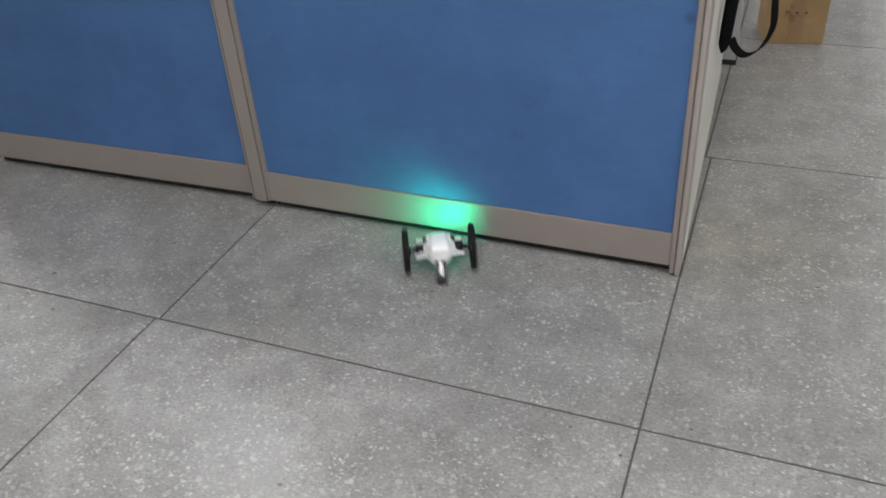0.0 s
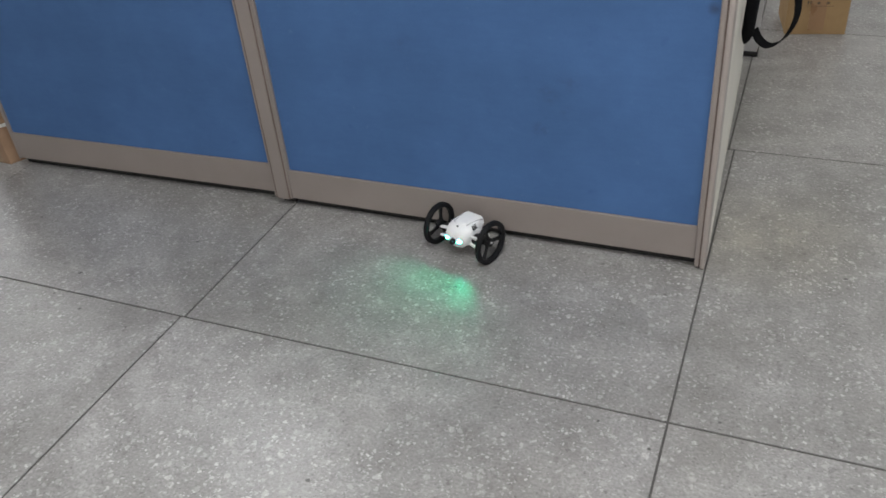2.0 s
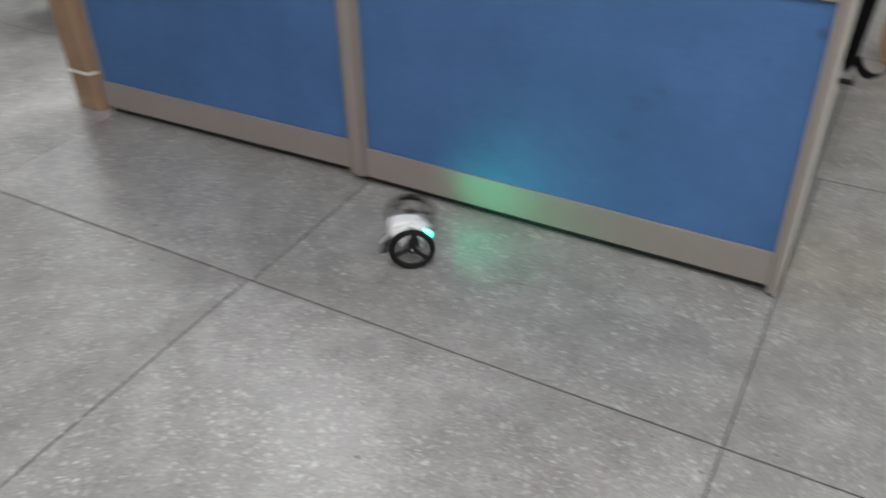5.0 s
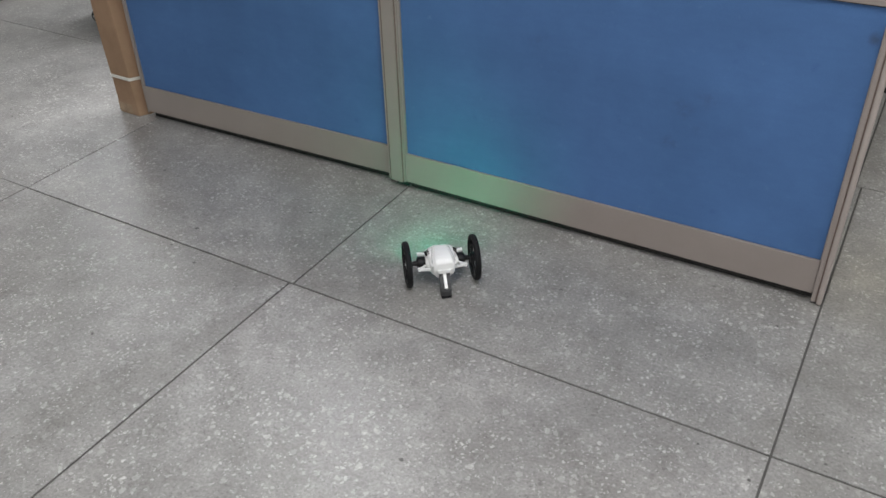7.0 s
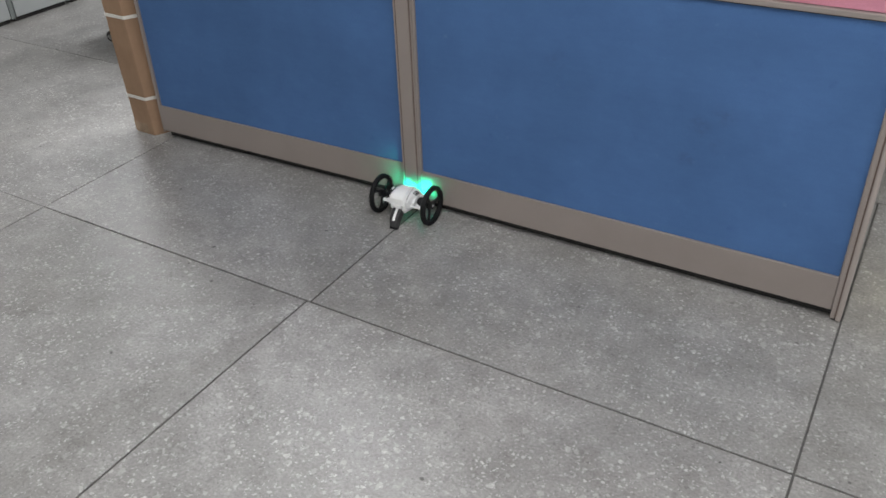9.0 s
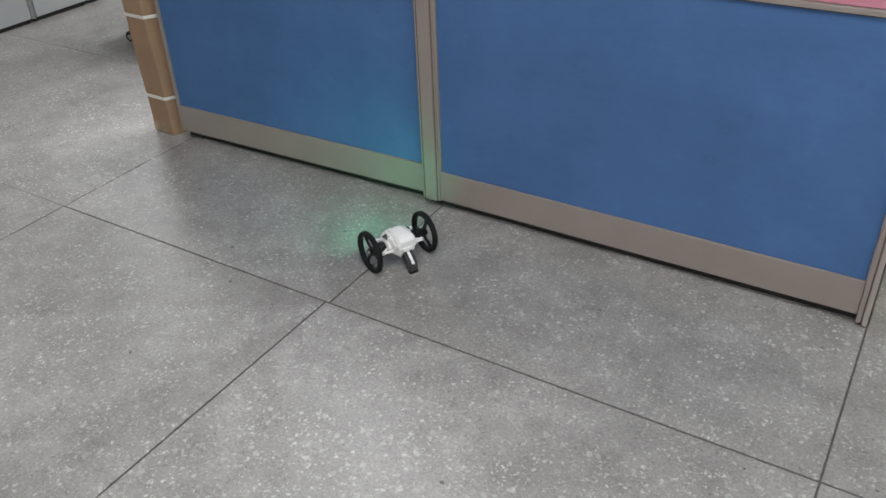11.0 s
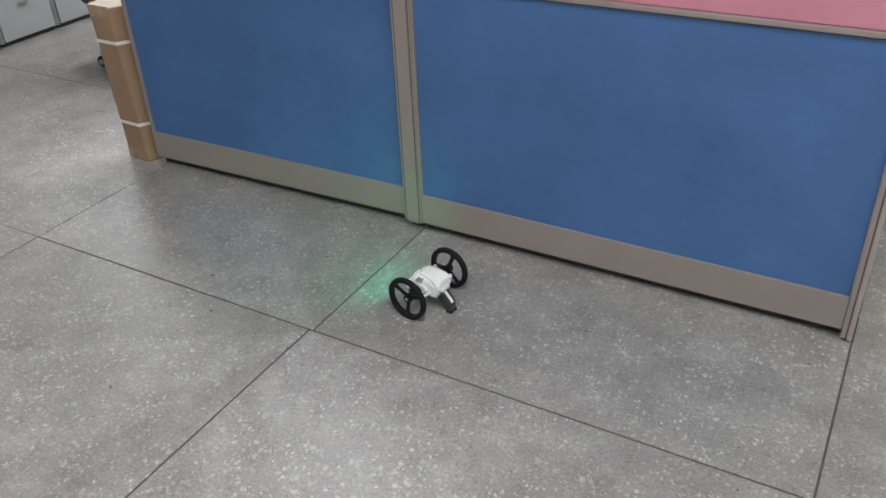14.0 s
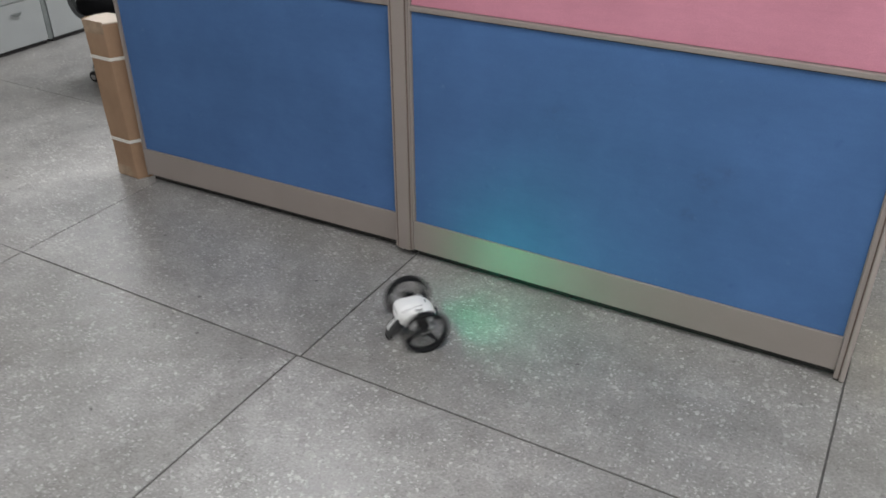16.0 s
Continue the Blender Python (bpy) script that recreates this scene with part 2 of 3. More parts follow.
def ribbon(points, half, thick, across):
    """A flat strap along points; across: the direction of its width."""
    across = Vector(across).normalized()
    rings = []
    for i, p in enumerate(points):
        p = Vector(p)
        d = (Vector(points[min(i + 1, len(points) - 1)]) - Vector(points[max(i - 1, 0)])).normalized()
        up = d.cross(across).normalized()
        rings.append([p + across * half + up * thick, p - across * half + up * thick, p - across * half - up * thick, p + across * half - up * thick])
    return loft(rings)


def curve_through(pts, steps=6):
    """Points of a smooth line through pts."""
    pts = [Vector(p) for p in pts]
    out = []
    for i in range(len(pts) - 1):
        a, b, c, d = pts[max(i - 1, 0)], pts[i], pts[i + 1], pts[min(i + 2, len(pts) - 1)]
        for s in range(steps):
            u = s / steps
            out.append(0.5 * ((2 * b) + (c - a) * u + (2 * a - 5 * b + 4 * c - d) * u * u + (3 * b - a - 3 * c + d) * u ** 3))
    return out + [pts[-1]]


# ---- room ----
X0, X1, Y0, Y1 = -5.2, 4.6, -4.2, 6.0


def room():
    tagged(part("wall_west", box(X0 - 0.15, X0, Y0 - 0.15, Y1 + 0.15, 0, CEIL), M_WALL), "plain off-white painted office wall", "wall", kind="structure")
    tagged(part("wall_east", box(X1, X1 + 0.15, Y0 - 0.15, Y1 + 0.15, 0, CEIL), M_WALL), "plain off-white painted office wall", "wall", kind="structure")
    tagged(part("wall_south", box(X0, X1, Y0 - 0.15, Y0, 0, CEIL), M_WALL), "plain off-white painted office wall", "wall", kind="structure")
    tagged(part("wall_north", box(X0, X1, Y1, Y1 + 0.15, 0, CEIL), M_WALL), "plain off-white painted office wall", "wall", kind="structure")
    tagged(part("ceiling", box(X0 - 0.15, X1 + 0.15, Y0 - 0.15, Y1 + 0.15, CEIL, CEIL + 0.12), M_CEIL), "white office ceiling boards", "ceiling", kind="structure")


def fixtures():
    for i, (x, y) in enumerate(FIXTURES):
        f = thing("ceiling_light", pose(x, y, CEIL), "white fluorescent ceiling light with a milky diffuser", "ceiling light", "ceiling lights")
        part("housing", box(-0.19, 0.19, -0.64, 0.64, -0.05, -0.001, 0.006), M_CEIL, f)
        part("diffuser", box(-0.165, 0.165, -0.6, 0.6, -0.058, -0.0505), M_TUBE, f)
        d = bpy.data.lights.new("fluorescent_lamp", "AREA")
        d.shape, d.size, d.size_y, d.energy, d.color = "RECTANGLE", 0.32, 1.18, LAMP_WATTS, (0.985, 1.0, 1.03)
        lamp = new("fluorescent_lamp", d)
        lamp.matrix_basis = pose(x, y, CEIL - 0.066)


# ---- office partition ----
PY = 0.455            # front face of the panels
THICK = 0.045
TOP = 0.845
SPLIT = 0.612         # underside of the rail between the blue and the pink cloth


def partition_panel(x0, x1, left, right, label, y=PY, turn=0.0):
    """One bay: kick rail, blue cloth, thin rail, pink cloth, top rail, and an edge trim at each side of the given width."""
    p = thing("office_partition", pose(x0, y, 0, 0, 0, turn), label, "partition", "partition bays")
    w = x1 - x0
    a, b = left, w - right
    part("kick_rail", box(0, w, 0, THICK, 0.0245, 0.104, 0.002), M_RAIL, p)
    part("blue_panel", box(a, b, 0.004, THICK - 0.004, 0.1045, SPLIT, 0.001), M_BLUE, p, "blue woven cloth panel")
    part("middle_rail", box(a, b, -0.0035, THICK, SPLIT + 0.0025, SPLIT + 0.0135, 0.002), M_RAIL, p)
    # the rail's shadow on the cloth, put in as a dark strip
    part("rail_shadow", box(a, b, 0.0015, THICK - 0.006, SPLIT + 0.0003, SPLIT + 0.0024), M_DARK, p, "dark strip painting the shadow line under the rail")
    part("pink_panel", box(a, b, 0.004, THICK - 0.004, SPLIT + 0.0145, TOP - 0.03, 0.001), M_PINK, p, "pink woven cloth panel")
    part("top_rail", box(0, w, -0.002, THICK + 0.002, TOP - 0.0295, TOP, 0.003), M_RAIL, p)
    part("edge_trim", box(0, a - 0.0005, -0.002, THICK + 0.001, 0.1045, TOP - 0.03, 0.0015), M_RAIL, p)
    part("edge_trim", box(b + 0.0005, w, -0.002, THICK + 0.001, 0.1045, TOP - 0.03, 0.0015), M_RAIL_EDGE, p, "light beige edge trim")
    # the shadowed gap above the floor, filled with a dark strip
    part("base_shade_strip", box(0.001, w - 0.001, 0.022, THICK - 0.002, 0.0, 0.024), M_DARK, p, "dark strip filling the shaded gap under the rail")
    return p


def partitions():
    partition_panel(-0.904, -0.0490, 0.008, 0.006, "blue and pink cloth office partition with beige metal rails", PY - 0.003, 1.35)
    partition_panel(0.0010, 0.9765, 0.006, 0.002, "wide blue and pink cloth office partition with beige rails")
    post = thing("partition_post", pose(-0.024, PY, 0), "beige grooved metal post between two partition bays", "post", "partition posts")
    part("post_core", box(-0.0165, 0.0165, -0.005, THICK + 0.006, 0.0215, TOP + 0.004, 0.002), M_RAIL, post)
    for s in (-1, 1):
        part("groove", box(s * 0.0183 - 0.0016, s * 0.0183 + 0.0016, -0.0032, THICK, 0.024, TOP, 0), M_GROOVE, post, "dark groove")
        part("cover_strip", box(s * 0.0222 - 0.0022, s * 0.0222 + 0.0022, -0.003, THICK, 0.0235, TOP, 0.001), M_RAIL, post)
    part("foot", box(-0.018, 0.018, 0.021, THICK, 0, 0.0213), M_DARK, post)
    end = thing("partition_post", pose(0.977, PY, 0), "beige end post at the corner of the office partition", "post", "partition posts")
    part("front_strip", box(0, 0.0085, -0.004, THICK, 0.008, TOP, 0.001), M_RAIL, end)
    part("groove", box(0.0086, 0.0112, -0.001, THICK, 0.008, TOP), M_GROOVE, end, "dark brown groove")
    part("corner_strip", box(0.0113, 0.0215, -0.005, THICK + 0.002, 0.004, TOP, 0.003), M_RAIL_EDGE, end)
    part("foot", box(0.003, 0.019, 0.004, THICK, 0, 0.0038), M_DARK, end)
    far = thing("partition_post", pose(-0.9045, PY, 0), "beige end post of the office partition beside a carton", "post", "partition posts")
    part("corner_strip", box(-0.0035, 0.0, -0.003, THICK + 0.002, 0.02, TOP, 0.001), M_RAIL, far)
    part("foot", box(-0.003, 0.0, 0.024, THICK, 0, 0.0198), M_DARK, far)
    # bay that runs back from the corner
    side = thing("office_partition", pose(0.9985, PY + THICK + 0.004, 0, 0, 0, 1.9), "office partition running back from the corner, painted pale as if lit", "partition", "partition bays")
    part("panel", box(-0.035, -0.002, 0, 1.06, 0.02, TOP - 0.03, 0.002), M_LIT_SIDE, side, "cream panel with side light in its colour")
    part("kick_rail", box(-0.037, 0, 0, 1.06, 0.004, 0.0195, 0.001), M_LIT_SIDE, side)
    part("top_rail", box(-0.04, 0.002, 0, 1.06, TOP - 0.0295, TOP, 0.003), M_RAIL, side)
    part("base_shade_strip", box(-0.03, -0.006, 0.01, 1.05, 0, 0.0038), M_DARK, side)
    desk = thing("office_desk", pose(0.998, 1.632, 0), "grey office desk with a metal end panel on black feet", "desk")
    part("end_panel", box(-0.42, 0, 0, 0.03, 0.0145, 0.70, 0.003), M_GREY, desk)
    part("foot", box(-0.415, 0.002, -0.005, 0.05, 0, 0.014, 0.003), M_DARK, desk, "black plastic foot")
    # desktop and far end are unseen, added to shade the floor by the box
    part("desktop", box(-0.46, 0.03, -0.02, 1.3, 0.7005, 0.726, 0.004), M_GREY, desk)
    part("end_panel", box(-0.42, 0, 1.24, 1.27, 0.0145, 0.70, 0.003), M_GREY, desk)
    part("foot", box(-0.415, 0.002, 1.22, 1.28, 0, 0.014, 0.003), M_DARK, desk, "black plastic foot")


# ---- things beside the partition ----
def long_carton():
    h = 0.456
    c = thing("long_carton", pose(-0.982, 0.488, 0), "tall narrow brown carton bound with white straps", "carton")
    outline = [(-0.043, -0.0385), (-0.040, -0.0405), (0.035, -0.0425), (0.0385, -0.041), (0.0575, -0.008), (0.0585, -0.004), (0.057, 0.042), (0.046, 0.046), (-0.034, 0.046), (-0.040, 0.044), (-0.053, 0.008), (-0.053, 0.002)]

    def ring(z, k=1.0):
        return [(px * k - 0.040 * z + 0.001 * math.sin(20 * z + i), py * k, z) for i, (px, py) in enumerate(outline)]
    part("carton_body", loft([ring(z, k) for z, k in ((0, 0.97), (0.006, 1), (0.09, 0.99), (0.105, 0.982), (0.12, 0.99), (0.2, 1.005), (0.3, 1.0), (0.35, 0.985), (0.4, 1.0), (0.45, 1.01), (h, 0.98))]), M_CARD, c)
    for z in (0.117, 0.360):
        rings = [ring(z - 0.0045, 1.03), ring(z + 0.0045, 1.03), ring(z + 0.0045, 0.97), ring(z - 0.0045, 0.97), ring(z - 0.0045, 1.03)]
        part("strap", loft(rings, close=False), M_STRAP, c, "white plastic packing strap")
    part("top_flap", loft([ring(h + 0.0005, 1.0), ring(h + 0.003, 1.0), ring(h + 0.004, 0.98)]), M_FLAP, c, "pale carton top")
    for z0, z1, n0, n1 in ((h - 0.028, h + 0.006, 11, 15), (0.004, 0.035, 11, 14)):
        rows = [[Vector(p) for p in ring(z0 + (z1 - z0) * k / 5, 1.022)] for k in range(6)]
        bm = bmesh.new()
        grid = []
        for row in rows:
            line = []
            for i in range(n0, n1):
                a, b = row[i % 12], row[(i + 1) % 12]
                for u in (0, 0.25, 0.5, 0.75):
                    q = a.lerp(b, u)
                    line.append(bm.verts.new(q + Vector((0, -0.0015 * noise.noise(q * 90), 0.004 * noise.noise(q * 70)))))
            grid.append(line)
        for r0, r1 in zip(grid, grid[1:]):
            for i in range(len(r0) - 1):
                bm.faces.new((r0[i], r0[i + 1], r1[i + 1], r1[i]))
        part("tape", bm, M_TAPE, c, "crumpled clear packing tape")


def carton_box():
    c = thing("cardboard_box", pose(1.142, 1.950, 0, 0, 0, 9), "closed brown cardboard box with shipping marks, on the floor", "box")
    w, d, h = 0.093, 0.1, 0.148
    part("box_body", box(-w, w, -d, d, 0.0, h, 0.003), M_CARD_YELLOW, c)
    part("lid", box(-w - 0.004, w + 0.006, -d - 0.004, d + 0.004, h + 0.0005, h + 0.013, 0.003), M_FLAP_YELLOW, c, "pale cardboard lid")
    part("tape", box(-0.024, 0.024, -d - 0.0012, -d + 0.002, 0.014, h), M_BROWN_TAPE, c, "brown packing tape")
    # unreadable print: a row of small shipping signs with a line under it
    z = 0.106
    for x, s in ((-0.034, 0.004), (-0.026, 0.004), (-0.002, 0.009), (0.026, 0.009)):
        part("printed_mark", box(x - s / 2, x + s / 2, -d - 0.0022, -d - 0.0014, z - 0.005, z + 0.006 if s < 0.005 else z + 0.003), M_INK, c, "black printed mark")
    part("printed_mark", box(-0.042, 0.044, -d - 0.0022, -d - 0.0014, z - 0.0118, z - 0.0110), M_INK, c, "thin printed line")


def hanging_bag():
    b = thing("hanging_bag", pose(0.99, 0.9, 0.33), "black bag with a webbing strap hung on the partition", "bag")
    rings = []
    for z, x0, x1, d in ((-0.004, 0.004, 0.010, 0.006), (0.006, 0.0, 0.018, 0.012), (0.02, -0.003, 0.024, 0.016), (0.06, -0.002, 0.026, 0.018), (0.13, 0.001, 0.030, 0.02), (0.3, 0.004, 0.04, 0.03), (0.5, 0.006, 0.05, 0.035), (0.56, 0.01, 0.03, 0.02)):
        cx, hw = (x0 + x1) / 2 + 0.0, (x1 - x0) / 2
        rings.append([(cx + hw * math.copysign(abs(math.cos(a)) ** 0.7, math.cos(a)), d * math.sin(a), z) for a in (2 * math.pi * k / 14 for k in range(14))])
    part("bag_body", loft(rings), M_BLACK_CLOTH, b, smooth=True)
    pts = curve_through([(0.024, 0, 0.03), (0.036, 0, 0.008), (0.056, 0, -0.006), (0.078, 0, 0.002), (0.096, 0, 0.025), (0.108, 0, 0.066), (0.104, 0, 0.12), (0.09, 0, 0.25), (0.045, 0, 0.42)])
    part("strap", ribbon(pts, 0.011, 0.0012, (0.55, 0.8, 0.25)), M_BLACK_CLOTH, b, "black webbing strap hanging in a loop")
    part("hook", rod(rod(bmesh.new(), (-0.012, 0, 0.55), (0.03, 0, 0.55), 0.004), (0.03, 0, 0.548), (0.034, 0, 0.575), 0.004), M_CHROME, b, "metal hook")


def cabinets():
    for y0, y1, drawers in ((0.30, 0.953, ((0.02, 0.2), (0.203, 0.45), (0.453, 0.68))), (0.974, 1.232, ((0.02, 0.2), (0.203, 0.45), (0.453, 0.68))), (1.254, 1.9, ((0.02, 0.68),))):
        c = thing("drawer_cabinet", pose(-2.305, y0, 0), "white laminate office drawer cabinet on a dark plinth", "cabinet", "row of cabinets")
        w = y1 - y0
        part("carcass", box(-0.5, -0.018, 0, w, 0.016, 0.72, 0.002), M_CAB, c)
        part("plinth", box(-0.48, -0.016, 0.004, w - 0.004, 0, 0.0155), M_DARK, c, "dark recessed plinth")
        for z0, z1 in drawers:
            f = part("drawer_front", box(-0.0175, 0, 0.003, w - 0.003, z0, z1, 0.002), M_CAB, c)
            zc = z1 - 0.04
            grip = bmesh.new()
            n = 10
            ring = lambda k: [(0.002 + 0.006 * k, w / 2 - 0.024 * math.cos(math.pi * i / n), zc - 0.013 * k * math.sin(math.pi * i / n)) for i in range(n + 1)]
            rings = [ring(0.2), ring(1.0)]
            g = loft(rings, close=True)
            part("handle", g, M_CAB_GREY, f, "grey half-moon handle")
        part("gap_strip", box(-0.45, -0.003, w + 0.001, w + 0.020, 0.016, 0.72), M_CAB_GREY, c, "dark grey gap strip")


def worktop():
    # unseen board, added so that its overhang darkens the floor by the cabinets
    w = thing("worktop", pose(-2.305, 0.3, 0.7205), "unseen grey worktop added on the cabinets to shade the floor", "worktop")
    part("top_board", box(-0.5, 0.2, 0, 1.62, 0, 0.024, 0.004), M_GREY, w)
    part("edge_band", box(0.2005, 0.2025, 0.002, 1.618, 0.002, 0.022), M_TUBE_GREY, w, "dark edge band")


def office_chair():
    c = thing("office_chair", pose(-1.56, 1.13, 0), "black office chair on a five-star base with casters", "chair")
    angles = [math.radians(a) for a in (-68, 4, 76, 148, 220)]
    hub = rod(bmesh.new(), (0, 0, 0.05), (0, 0, 0.12), 0.04, 0.03, 16)
    part("hub", hub, M_BLACK_PLASTIC, c)
    part("gas_column", rod(bmesh.new(), (0, 0, 0.115), (0, 0, 0.258), 0.022, 0.018, 16), M_BLACK_PLASTIC, c)
    for a in angles:
        d = Vector((math.cos(a), math.sin(a), 0))
        part("base_arm", rod(bmesh.new(), tuple(d * 0.03 + Vector((0, 0, 0.09))), tuple(d * 0.225 + Vector((0, 0, 0.06))), 0.018, 0.012, 10), M_BLACK_PLASTIC, c)
        w = part("caster", ring_of([(-0.011, 0.007), (0.011, 0.007), (0.011, 0.018), (0.007, 0.022), (-0.007, 0.022), (-0.011, 0.018)], 20), M_BLACK_PLASTIC, c, "black twin caster")
        w.matrix_basis = pose(d.x * 0.228, d.y * 0.228, 0.0222, 0, 0, math.degrees(a) + 60)
        part("caster_hood", rod(rod(bmesh.new(), (-0.013, 0, 0), (0.013, 0, 0), 0.011, None, 12), (0, 0, 0.0), (0, 0, 0.035), 0.006), M_CHROME, w, "bright caster fork")
    def slab(z, k, r=0.2):
        return [(-0.002 + r * k * math.copysign(abs(math.cos(a)) ** 0.55, math.cos(a)), r * k * math.copysign(abs(math.sin(a)) ** 0.55, math.sin(a)), z) for a in (2 * math.pi * i / 28 for i in range(28))]
    part("seat", loft([slab(z, k) for z, k in ((0.255, 0.8), (0.265, 0.93), (0.28, 1.0), (0.32, 1.0), (0.345, 0.95), (0.355, 0.8))]), M_BLACK_CLOTH, c, "black padded seat", True)
    pts = curve_through([(-0.175, -0.15, 0.48), (-0.205, -0.155, 0.36), (-0.200, -0.155, 0.285), (-0.16, -0.14, 0.245), (-0.04, -0.1, 0.235)])
    part("frame_tube", ribbon(pts, 0.011, 0.008, (0.3, -1, 0)), M_TUBE_GREY, c, "dark grey frame tube")
    part("backrest", loft([[(0.14 + y + 0.1 * (z - 0.35), x, z) for x, y in ((-0.19 * k, -0.02), (0.19 * k, -0.02), (0.2 * k, 0), (0.19 * k, 0.025), (-0.19 * k, 0.025), (-0.2 * k, 0))] for z, k in ((0.36, 0.6), (0.40, 0.9), (0.55, 1.0), (0.7, 0.95), (0.74, 0.7))]), M_BLACK_CLOTH, c, "black padded backrest")


# ---- the two-wheeled toy robot ----
TRACK, WHEEL_R = 0.0725, 0.050


def superring(y, hw, z0, z1, power, n=32):
    cz, hz = (z0 + z1) / 2, (z1 - z0) / 2
    f = lambda v: math.copysign(abs(v) ** (2 / power), v)
    return [(hw * f(math.cos(2 * math.pi * i / n)), y, cz + hz * f(math.sin(2 * math.pi * i / n))) for i in range(n)]


def robot():
    r = thing("toy_robot", pose(0, 0, 0), "white two-wheeled toy robot with glowing green eyes", "toy robot")
    shell = [(0.0375, 0.012, 0.044, 0.061, 2.2), (0.035, 0.021, 0.038, 0.067, 2.3), (0.029, 0.0285, 0.034, 0.0730, 2.5), (0.018, 0.0330, 0.032, 0.0785, 3.0), (0.004, 0.0335, 0.032, 0.0810, 3.6),
             (-0.012, 0.0305, 0.033, 0.0808, 4.5), (-0.028, 0.0255, 0.036, 0.0790, 6), (-0.0385, 0.0215, 0.040, 0.0765, 8), (-0.0405, 0.0200, 0.042, 0.0750, 8)]
    body = part("body", loft([superring(*s) for s in shell]), M_SHELL, r, "glossy white plastic shell", True)
    # raised back plate, vents, nose camera and rear step
    def ridge(y, top, low, z0, z1):
        zm = z0 + 0.55 * (z1 - z0)
        return [(-low, y, z0), (low, y, z0), (low, y, zm), (top + 0.002, y, z1 - 0.001), (top, y, z1), (-top, y, z1), (-top - 0.002, y, z1 - 0.001), (-low, y, zm)]
    plate = [(0.016, 0.006, 0.010, 0.072, 0.0805), (0.008, 0.0125, 0.0170, 0.070, 0.0838), (-0.012, 0.0132, 0.0195, 0.068, 0.0850), (-0.028, 0.0155, 0.0222, 0.064, 0.0838), (-0.038, 0.0160, 0.0235, 0.060, 0.0808), (-0.0435, 0.0160, 0.0230, 0.057, 0.0765), (-0.0455, 0.0145, 0.0205, 0.058, 0.0735)]
    part("back_plate", loft([ridge(*p) for p in plate]), M_SHELL, body)
    for s in (-1, 1):
        fin = loft([[(s * x, y, z) for y, z in ((-0.016, 0.058), (-0.034, 0.058), (-0.038, 0.066), (-0.020, 0.0740))] for x in (0.0240, 0.0268)])
        part("side_fin", fin, M_SHELL, body)
        # shade in the crease along the ridge, drawn as a thin grey strip
        crease_shade = curve_through([(s * 0.0172, 0.010, 0.0800), (s * 0.0202, -0.010, 0.0792), (s * 0.0228, -0.026, 0.0772), (s * 0.0240, -0.037, 0.0735)], 4)
        part("crease_shade", ribbon(crease_shade, 0.0008, 0.0010, (1, 0, 0.2)), M_GREY, body, "grey line painting the shaded crease beside the ridge")
    part("rear_step", box(-0.014, 0.014, -0.048, -0.038, 0.050, 0.0595, 0.002), M_SHELL, body)
    for s in (-1, 1):
        for k in range(3):
            vent = box(-0.0016, 0.0016, -0.0011, 0.0011, -0.0056, 0.0056, 0.0004)
            v = part("vent_slot", vent, M_BLACK_PLASTIC, body, "black vent slot")
            v.matrix_basis = pose(s * (0.0306 - 0.0008 * k), 0.005 - 0.0054 * k, 0.0748 - 0.0003 * k) @ pose(0, 0, 0, 18, s * -48, 0)
        # an oval lamp sunk in a white hood, aimed straight ahead
        eye = part("eye", ring_of([(-0.002, 0.0001), (-0.002, 0.0042), (-0.0008, 0.0042), (0.0002, 0.0030), (0.0006, 0.0001)], 20, "z"), M_EYE, body, "glowing green LED eye")
        eye.matrix_basis = pose(s * 0.0158, 0.0365, 0.0530, -79, 0, s * -13) @ Matrix.Diagonal((1.15, 0.78, 1, 1))
        rim = part("eye_rim", ring_of([(-0.006, 0.0045), (0.0034, 0.0054), (0.0038, 0.0059), (0.0032, 0.0064), (-0.006, 0.0088)], 28, "z"), M_SHELL, body, smooth=True)
        rim.matrix_basis = eye.matrix_basis
        # two white struts and the black motor pod
        for y0, y1, z0, z1 in ((0.014, 0.019, 0.0605, 0.0610), (0.016, 0.021, 0.0420, 0.0405), (-0.004, -0.021, 0.050, 0.049), (-0.024, -0.022, 0.048, 0.049)):
            bm = ribbon([(s * 0.024, y0, z0), (s * 0.037, (y0 + y1) / 2, (z0 + z1) / 2), (s * 0.0495, y1, z1)], 0.0036 if y0 > 0 else 0.0024, 0.0022, (0.1, 1, 0.1))
            part("strut", bm, M_SHELL, r, "white plastic strut")
        part("strut_end", rod(bmesh.new(), (s * 0.0495, -0.0215, 0.0455), (s * 0.0495, -0.0215, 0.0525), 0.0036, 0.0036, 10), M_SHELL, r, "white strut end")
        part("side_cheek", loft([superring(y, 0.0040, z0, z1, 3, 14) for y, z0, z1 in ((0.012, 0.05, 0.060), (0.006, 0.046, 0.066), (-0.012, 0.046, 0.066), (-0.02, 0.05, 0.060))]), M_SHELL, body, smooth=True).matrix_basis = pose(s * 0.0300, 0, 0, 0, 0, s * 4)
        pod = loft([[(s * x, 0.004 + ry * math.cos(a), 0.048 + rz * math.sin(a)) for a in (2 * math.pi * i / 14 for i in range(14))] for x, ry, rz in ((0.026, 0.010, 0.010), (0.034, 0.012, 0.0115), (0.036, 0.014, 0.013), (0.049, 0.013, 0.013), (0.051, 0.011, 0.011), (0.052, 0.006, 0.006), (0.060, 0.005, 0.005))])
        part("motor_pod", pod, M_BLACK_PLASTIC, r, "black motor pod", True)
